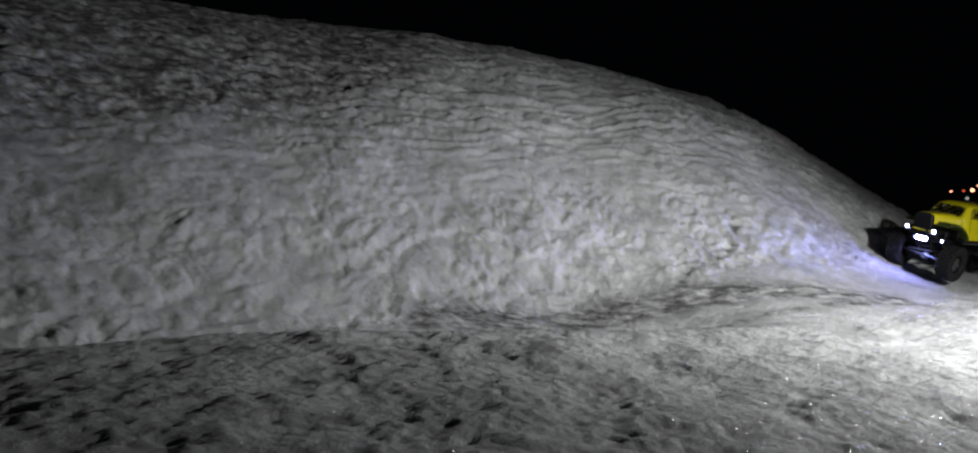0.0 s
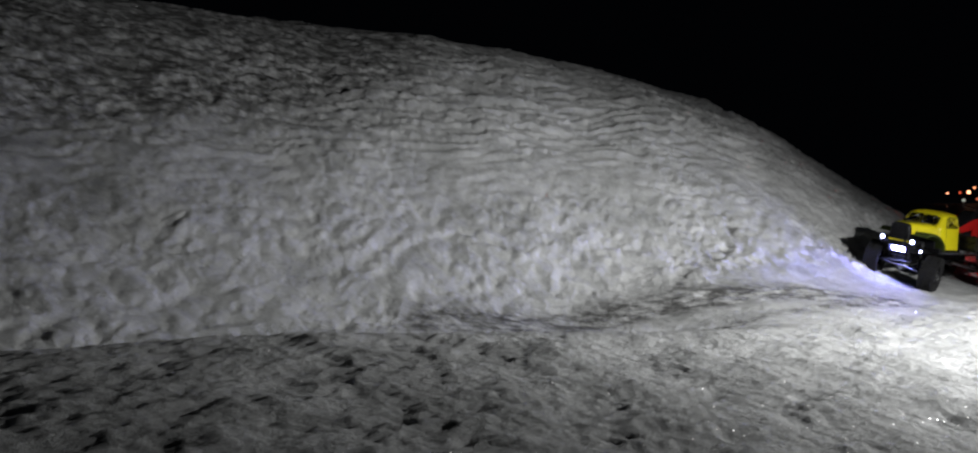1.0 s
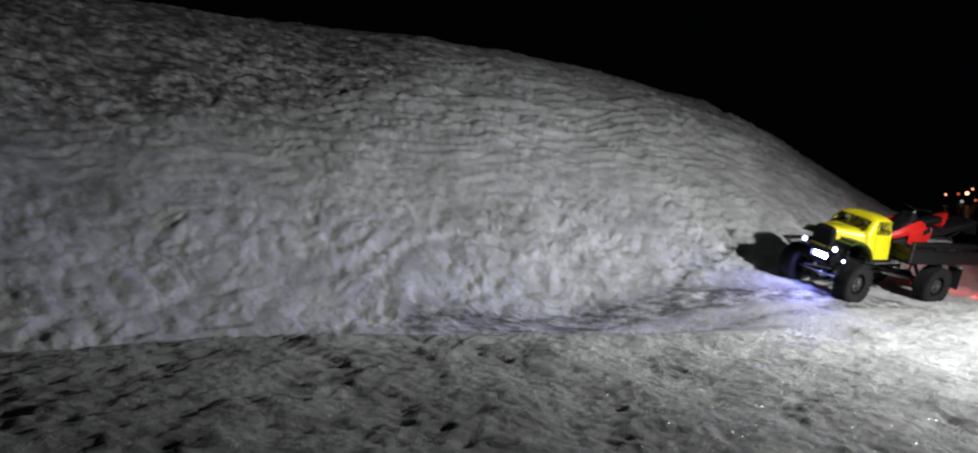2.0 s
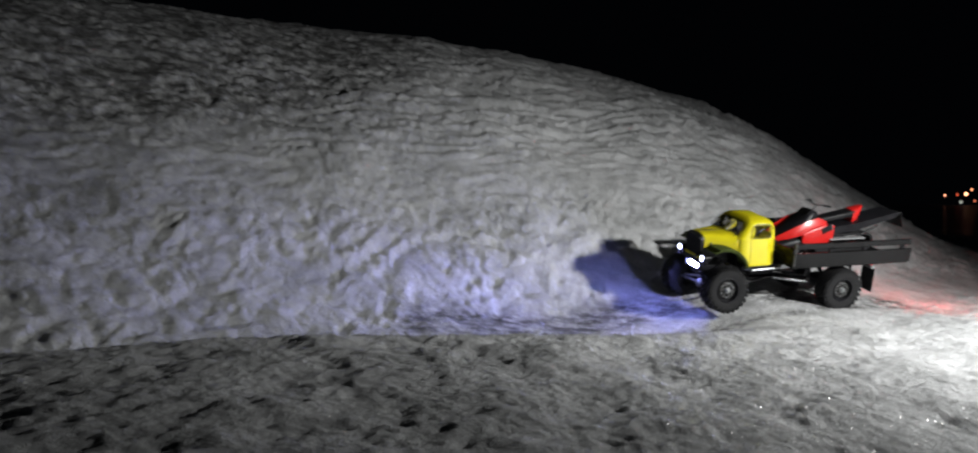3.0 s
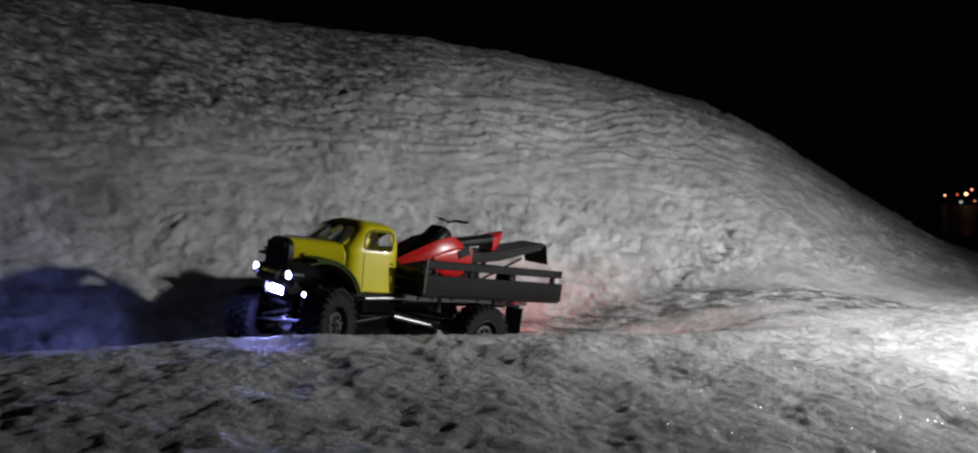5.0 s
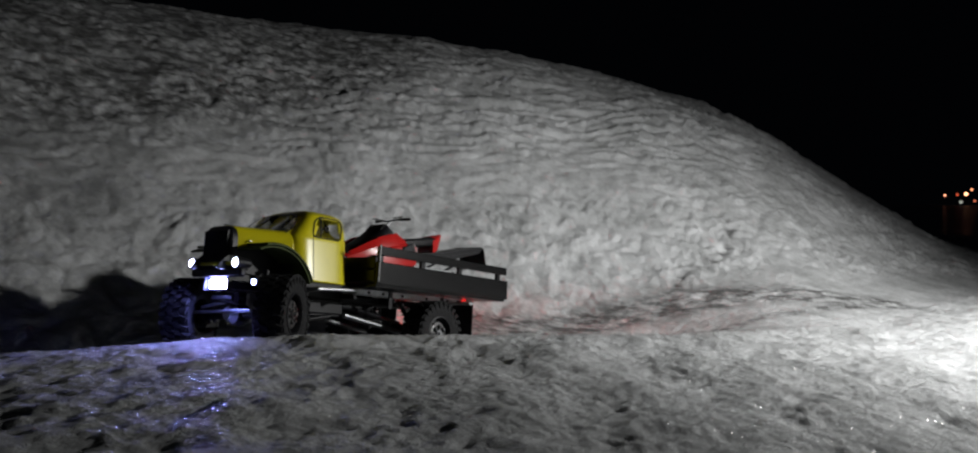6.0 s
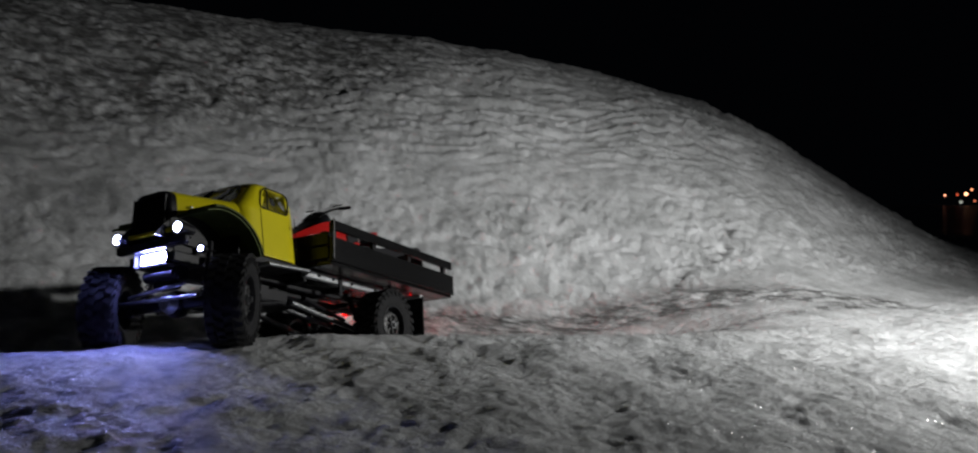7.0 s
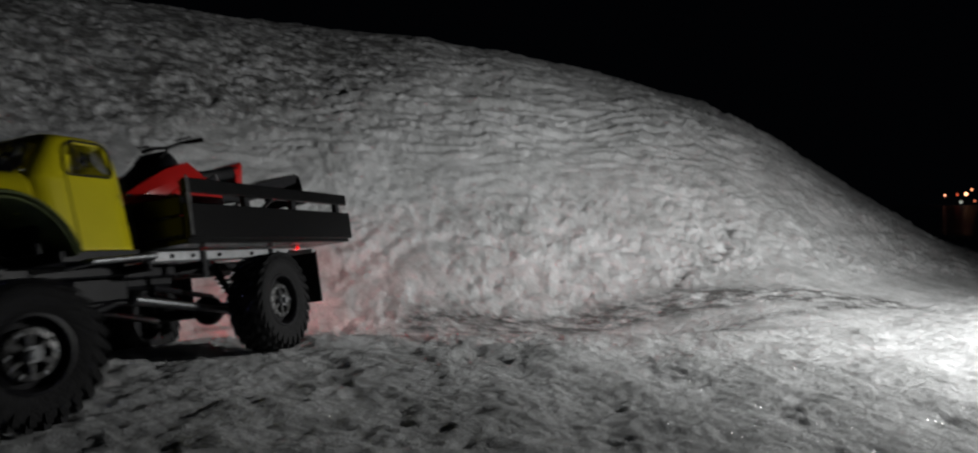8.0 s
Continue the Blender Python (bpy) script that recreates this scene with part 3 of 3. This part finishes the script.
def lug_places():
    for i in range(26):
        for row, (y, sk) in enumerate(((-0.0185, 22), (-0.0055, -14), (0.0065, 14), (0.0185, -22))):
            turn = Matrix.Rotation(-2 * math.pi * (i + 0.5 * (row % 2)) / 26, 4, "Y")
            yield 0, turn @ Matrix.Translation((0.0635, y, 0)) @ Matrix.Rotation(radians(sk), 4, "X")
        for y in (-0.0248, 0.0248):
            turn = Matrix.Rotation(-2 * math.pi * (i + 0.25) / 26, 4, "Y")
            yield 1, turn @ Matrix.Translation((0.0570, y, 0))


LUGS = lug_meshes()


def build_wheel(truck, side):
    wheel = new("wheel")
    wheel.parent = truck
    part("tyre", made(tyre_mesh), RUBBER, wheel, "chunky black lugged tyre")
    if side > 0:
        for kind, m in lug_places():
            lug = new(LUGS[kind].name, LUGS[kind])
            lug.parent = wheel
            lug.matrix_local = m
    else:
        bm = bmesh.new()
        for kind, m in lug_places():
            n = len(bm.verts)
            bm.from_mesh(LUGS[kind])
            bm.verts.ensure_lookup_table()
            bmesh.ops.transform(bm, matrix=m, verts=bm.verts[n:])
        tagged(part("tread", bm, RUBBER, wheel), kind="stuff")

    def rim(bm):
        prof = [(0.0365, 0.0225), (0.0335, 0.023), (0.032, 0.020), (0.0305, 0.012), (0.030, -0.02), (0.036, -0.022), (0.037, 0.0)]
        loft(bm, [[(r * math.cos(2 * math.pi * i / 40), side * y, r * math.sin(2 * math.pi * i / 40)) for r, y in prof] for i in range(41)], caps=False)
        rod(bm, (0, side * 0.004, 0), (0, side * 0.008, 0), 0.031, 32)
    part("rim", made(rim), BLACK, wheel, "black rim")

    def ring(bm):
        prof = [(0.0235, 0.0135), (0.0235, 0.0165), (0.0180, 0.0175), (0.0175, 0.0135)]
        loft(bm, [[(r * math.cos(2 * math.pi * i / 32), side * y, r * math.sin(2 * math.pi * i / 32)) for r, y in prof + prof[:1]] for i in range(33)], caps=False)
    part("bead_ring", made(ring), SPOKE, wheel, "dull grey ring")
    for k in range(6):
        bm = made(box, (0.0145, side * 0.0140, 0), (0.019, 0.007, 0.0062), 0.0012)
        bmesh.ops.rotate(bm, cent=(0, 0, 0), matrix=Matrix.Rotation(2 * math.pi * k / 6, 3, "Y"), verts=bm.verts)
        part("spoke", bm, SPOKE, wheel, "dull grey spoke")
        a = 2 * math.pi * (k + 0.5) / 6
        part("bolt", made(rod, (0.0207 * math.cos(a), side * 0.016, 0.0207 * math.sin(a)), (0.0207 * math.cos(a), side * 0.0188, 0.0207 * math.sin(a)), 0.0019, 6), STEEL, wheel)

    def cap(bm):
        rod(bm, (0, side * 0.012, 0), (0, side * 0.021, 0), 0.0085, 6)
        rod(bm, (0, side * 0.02, 0), (0, side * 0.026, 0), 0.0045, 12)
    part("hub_cap", made(cap), STEEL, wheel, "bright wheel nut")
    return wheel


def build_axle(truck, name):
    def axle(bm):
        rod(bm, (0, -0.095, 0), (0, 0.095, 0), 0.0085, 18)
        bmesh.ops.create_uvsphere(bm, u_segments=20, v_segments=12, radius=0.021, matrix=Matrix.Translation((0, 0.012, 0)))
        for s in (1, -1):
            box(bm, (0, s * 0.082, 0), (0.02, 0.014, 0.032), 0.003)
    a = part(name, made(axle), BLACK, truck, "black axle with a round differential")
    x = 0.022 if name == "front_axle" else -0.022
    part("cover", made(rod, (x * 0.6, 0.012, 0), (x * 1.15, 0.012, 0), 0.017, 18, 0.011), STEEL if x > 0 else BLACK, a)
    if x > 0:
        part("tie_rod", made(rod, (0.026, -0.08, 0.004), (0.026, 0.08, 0.004), 0.003), STEEL, a, "bright tie rod")
        part("drag_link", made(rod, (0.026, -0.06, 0.012), (0.020, 0.045, 0.026), 0.003), STEEL, a)
    return a


def build_truck():
    truck = tagged(new("truck"), "yellow toy pickup truck, big tyres, dark plank bed, lamps lit", "toy truck")
    build_cab(truck)
    build_nose(truck)
    build_chassis(truck)
    build_bed(truck)
    axles = [build_axle(truck, "front_axle"), build_axle(truck, "rear_axle")]
    wheels = [build_wheel(truck, s) for s in (1, -1, 1, -1)]
    return truck, axles, wheels


truck, axles, wheels = build_truck()


# ------------------------------------------------------------ snowmobile on the bed
def build_snowmobile():
    sled = tagged(new("snowmobile"), "red and black toy snowmobile lying on the truck bed", "toy snowmobile")

    def shell(bm, stations, p=0.6):
        rings = []
        for x, w, z0, z1 in stations:
            rings.append([(x, w * math.copysign(abs(math.cos(2 * math.pi * j / 28)) ** p, math.cos(2 * math.pi * j / 28)),
                           (z0 + z1) / 2 + (z1 - z0) / 2 * math.copysign(abs(math.sin(2 * math.pi * j / 28)) ** p, math.sin(2 * math.pi * j / 28))) for j in range(28)])
        loft(bm, rings)

    part("belly", made(shell, [(0.045, 0.020, 0.175, 0.190), (0.02, 0.042, 0.170, 0.205), (-0.05, 0.052, 0.168, 0.225), (-0.12, 0.048, 0.172, 0.235), (-0.15, 0.035, 0.19, 0.235)]), BLACK, sled)
    part("cowl", made(shell, [(0.050, 0.012, 0.195, 0.206), (0.03, 0.024, 0.196, 0.221), (-0.02, 0.036, 0.205, 0.250), (-0.06, 0.037, 0.215, 0.276), (-0.080, 0.034, 0.225, 0.294), (-0.092, 0.030, 0.232, 0.298), (-0.112, 0.020, 0.245, 0.290)]), BLACK, sled, "black nose cowl")
    for s in (1, -1):
        def panel(bm):
            up = [(0.045, 0.026, 0.215), (0.0, 0.039, 0.241), (-0.05, 0.045, 0.266), (-0.095, 0.044, 0.279), (-0.130, 0.040, 0.266)]
            lo = [(0.043, 0.029, 0.205), (0.0, 0.046, 0.217), (-0.045, 0.053, 0.229), (-0.085, 0.055, 0.240), (-0.120, 0.053, 0.244)]
            rings = [[(x, s * y, z), (x, s * (y - 0.004), z - 0.001), (a, s * (b - 0.004), c + 0.001), (a, s * b, c), ((x + a) / 2, s * ((y + b) / 2 + 0.004), (z + c) / 2)] for (x, y, z), (a, b, c) in zip(up, lo)]
            loft(bm, rings)
        part("side_panel", made(panel), RED, sled, "glossy red side panel")
        part("lower_panel", made(shell, [(-0.040, 0.003, 0.206, 0.232), (-0.075, 0.007, 0.190, 0.248), (-0.115, 0.007, 0.190, 0.258), (-0.148, 0.004, 0.212, 0.256)]), RED, sled).location = (0, s * 0.053, 0)
        part("vent", made(box, (-0.118, s * 0.0600, 0.246), (0.034, 0.004, 0.019), 0.002, Matrix.Rotation(radians(24), 3, "Y")), BLACK, sled, "black side vent")
        part("vent_rim", made(box, (-0.137, s * 0.0598, 0.252), (0.003, 0.004, 0.022), 0.001, Matrix.Rotation(radians(24), 3, "Y")), ALU, sled, "pale vent rim")
        part("ski", made(tube, [(0.030, s * 0.085, 0.182), (0.018, s * 0.085, 0.170), (-0.02, s * 0.085, 0.166), (-0.10, s * 0.085, 0.166), (-0.115, s * 0.085, 0.172)], 0.005, 8), BLACK, sled)
        part("ski_leg", made(rod, (-0.04, s * 0.085, 0.17), (-0.05, s * 0.05, 0.205), 0.0035), STEEL, sled)
        part("running_board", made(box, (-0.20, s * 0.052, 0.213), (0.13, 0.022, 0.004), 0.001), ALU, sled, "bare metal running board")
        part("strut", made(rod, (-0.21, s * 0.036, 0.19), (-0.33, s * 0.036, 0.245), 0.003), BLACK, sled)
    part("seat", made(shell, [(-0.130, 0.016, 0.252, 0.270), (-0.16, 0.022, 0.256, 0.277), (-0.21, 0.023, 0.264, 0.285), (-0.255, 0.022, 0.272, 0.294), (-0.268, 0.018, 0.276, 0.296)], 0.5), VINYL, sled, "black vinyl seat")
    part("seat_tail", made(shell, [(-0.240, 0.0232, 0.246, 0.2925), (-0.258, 0.0225, 0.258, 0.2975), (-0.272, 0.016, 0.280, 0.3010), (-0.284, 0.007, 0.296, 0.3040)], 0.5), RED, sled, "red seat tail")
    def slab(bm, pts, hw, th):
        loft(bm, [[(x, -hw, z), (x, hw, z), (x, hw, z - th), (x, -hw, z - th)] for x, z in pts])
    part("tunnel", made(slab, [(-0.12, 0.240), (-0.25, 0.256), (-0.398, 0.286)], 0.040, 0.010), BLACK, sled, "black tunnel")
    for s in (1, -1):
        part("tunnel_side", made(lambda bm: loft(bm, [[(x, s * 0.038, z - 0.01), (x, s * 0.042, z - 0.01), (x, s * 0.042, z - h), (x, s * 0.038, z - h)] for x, z, h in ((-0.12, 0.242, 0.024), (-0.25, 0.256, 0.022), (-0.392, 0.285, 0.014))])), BLACK, sled)
    part("snow_flap", made(slab, [(-0.396, 0.287), (-0.410, 0.284), (-0.417, 0.262), (-0.424, 0.240)], 0.039, 0.004), RUBBER, sled, "hanging rubber snow flap")
    def belt(bm):
        pts = []
        for i in range(24):
            a = 2 * math.pi * i / 24
            c, s = math.cos(a), math.sin(a)
            pts.append((-0.215 + (0.085 if c > 0 else -0.085) + 0.028 * c, 0.192 + 0.028 * s))
        rings = [[(x, -0.03, z), (x, 0.03, z), (x + (-0.215 - x) * 0.08, 0.03, z + (0.192 - z) * 0.2), (x + (-0.215 - x) * 0.08, -0.03, z + (0.192 - z) * 0.2)] for x, z in pts]
        loft(bm, rings + [rings[0]], caps=False)
    part("track", made(belt), RUBBER, sled, "black rubber track")
    part("steering_post", made(rod, (-0.085, 0, 0.27), (-0.118, 0, 0.308), 0.003), STEEL, sled)
    part("handlebar", made(tube, [(-0.126, 0.046, 0.313), (-0.116, 0.022, 0.312), (-0.112, 0, 0.308), (-0.116, -0.022, 0.312), (-0.126, -0.046, 0.313)], 0.0019), BLACK, sled)
    for s in (1, -1):
        part("grip", made(rod, (-0.120, s * 0.028, 0.3125), (-0.128, s * 0.050, 0.3133), 0.0032), VINYL, sled)
        part("brake_lever", made(rod, (-0.106, s * 0.022, 0.314), (-0.110, s * 0.044, 0.316), 0.0012), BLACK, sled)
    part("windshield", made(box, (-0.078, 0, 0.291), (0.003, 0.044, 0.02), 0.001, Matrix.Rotation(radians(-50), 3, "Y")), VINYL, sled)
    return sled


sled = build_snowmobile()


# ------------------------------------------------------------ far lamps
def build_far_lamp(x, y, h, color, strength, r):
    z = float(base_height(np.array([x]), np.array([y]))[0])
    ob = tagged(new("street_lamp"), "distant lit street lamp on a dark pole", "street lamp", "far street lamps")
    ob.matrix_world = pose(x, y, z)
    part("pole", made(rod, (0, 0, -0.5), (0, 0, h - r * 1.1), 0.03, 8), IRON, ob)
    # added disc that keeps the globe's light off the pole
    part("glow_shield", made(rod, (0, 0, h - r * 1.15), (0, 0, h - r * 0.9), r * 0.8, 12), IRON, ob)
    bm = bmesh.new()
    bmesh.ops.create_uvsphere(bm, u_segments=12, v_segments=8, radius=r, matrix=Matrix.Translation((0, 0, h)))
    part("globe", bm, glow("far_globe", color, strength), ob, "glowing globe")


for px, py, color, st, r in ((1548, 311, (1.0, 0.42, 0.22), 3.2, 0.36), (1514, 313, (1.0, 0.36, 0.2), 2, 0.24), (1557, 304, (1.0, 0.36, 0.16), 1.6, 0.25),
                             (1540, 324, (0.75, 0.8, 0.7), 0.35, 0.34), (1534, 312, (1.0, 0.14, 0.06), 0.6, 0.26), (1562, 322, (1.0, 0.25, 0.12), 0.5, 0.28)):
    d = 150.0
    fx = (px - 784) / 1242 * d
    gz = float(base_height(np.array([fx]), np.array([d]))[0])
    build_far_lamp(fx, d, max(0.6, EYE_Z + (328.3 - py) / 1242 * d - gz), color, st, r)

# ------------------------------------------------------------ driving
# seconds, x, y, z, roll, pitch, heading, steering, lift and roll of the front axle
DRIVE = (
    (0.0, 1.907, 3.105, 0.123, -9.3, -3.8, 198.9, 15, -0.0033, -4.1),
    (1.0, 1.769, 3.038, 0.099, -8.2, -2.7, 205.8, 22, -0.0023, -5.4),
    (1.5, 1.540, 2.854, 0.101, -16.6, -3.0, 209.5, 5, -0.0030, 0.1),
    (2.8, 0.967, 2.465, 0.125, -12.0, 0.2, 198.0, 5, 0.0058, 4.8),
    (3.0, 0.885, 2.433, 0.118, -13.9, 1.5, 196.6, 0, 0.0029, 7.4),
    (3.5, 0.585, 2.292, 0.101, -6.4, 7.0, 197.3, -5, -0.0032, -1.1),
    (4.0, 0.210, 2.095, 0.075, -12.6, 0.7, 203.4, 15, 0.0000, 0.0),
    (4.5, -0.088, 1.848, 0.061, -10.0, -4.7, 215.2, 22, 0.0000, 0.0),
    (4.7, -0.152, 1.756, 0.071, -8.9, -4.4, 220.7, 25, 0.0000, 0.0),
    (5.1, -0.232, 1.640, 0.094, -3.5, -7.5, 225.2, 27, 0.0000, 10.0),
    (5.8, -0.284, 1.537, 0.095, 4.2, -9.2, 231.1, 28, 0.0061, 7.1),
    (6.0, -0.300, 1.533, 0.099, 3.6, -9.6, 233.3, 30, 0.0120, 2.0),
    (6.5, -0.319, 1.480, 0.110, 7.0, -11.1, 234.9, 30, 0.0100, 0.4),
    (7.0, -0.359, 1.349, 0.138, 10.2, -14.0, 243.0, 30, -0.0023, -1.5),
    (7.2, -0.371, 1.304, 0.143, 10.0, -13.0, 247.3, 28, -0.0061, -4.5),
    (7.5, -0.390, 1.186, 0.165, 11.5, -11.6, 254.9, 3, -0.0145, -4.4),
    (7.8, -0.422, 1.058, 0.190, 11.4, -4.7, 255.0, -12, -0.0050, -7.9),
    (8.0, -0.441, 0.959, 0.200, 9.0, -2.3, 254.6, -18, -0.0076, -4.4),
)


def drive(t):
    """The row at t, gliding between the keyed ones."""
    T = [r[0] for r in DRIVE]
    k = min(max(sum(v <= t for v in T) - 1, 0), len(T) - 2)
    rows = np.array(DRIVE)[:, 1:]

    def slope(i):
        if 0 < i < len(T) - 1:
            h0, h1 = T[i] - T[i - 1], T[i + 1] - T[i]
            d0, d1 = (rows[i] - rows[i - 1]) / h0, (rows[i + 1] - rows[i]) / h1
            return np.where(d0 * d1 > 0, (d0 * h1 + d1 * h0) / (h0 + h1), 0)
        j = min(i, len(T) - 2)
        return (rows[j + 1] - rows[j]) / (T[j + 1] - T[j])

    h = T[k + 1] - T[k]
    u = (t - T[k]) / h
    return ((2 * u ** 3 - 3 * u ** 2 + 1) * rows[k] + (u ** 3 - 2 * u ** 2 + u) * h * slope(k)
            + (3 * u ** 2 - 2 * u ** 3) * rows[k + 1] + (u ** 3 - u ** 2) * h * slope(k + 1))


def motions():
    times = [i / 10 for i in range(81)]
    body, front, rear = [], [], []
    rolled = [[], [], [], []]
    spin, last = 0.0, None
    for t in times:
        x, y, z, roll, pitch, head, steer, lift, tip = drive(t)
        body.append((t, pose(x, y, z, roll, pitch, head)))
        if last is not None:
            spin += math.hypot(x - last[0], y - last[1]) / TYRE_R
        last = (x, y)
        front.append((t, pose(HUB_F[0], 0, HUB_F[1] + lift, tip)))
        rear.append((t, pose(HUB_R[0], 0, HUB_R[1])))
        for i, s in enumerate((1, -1)):
            dy = s * 0.08
            pin = Matrix.Translation((HUB_F[0], 0, HUB_F[1] + lift)) @ pose(0, 0, 0, tip) @ Matrix.Translation((0, dy, 0)) @ pose(0, 0, 0, 0, 0, steer)
            rolled[i].append((t, pin @ Matrix.Translation((0, s * (HUB_Y - 0.08), 0)) @ Matrix.Rotation(spin, 4, "Y")))
            rolled[i + 2].append((t, Matrix.Translation((HUB_R[0], s * HUB_Y, HUB_R[1])) @ Matrix.Rotation(spin, 4, "Y")))
    walk(truck, body)
    walk(sled, body)
    walk(axles[0], front)
    walk(axles[1], rear)
    for w, rows in zip(wheels, rolled):
        walk(w, rows)


motions()
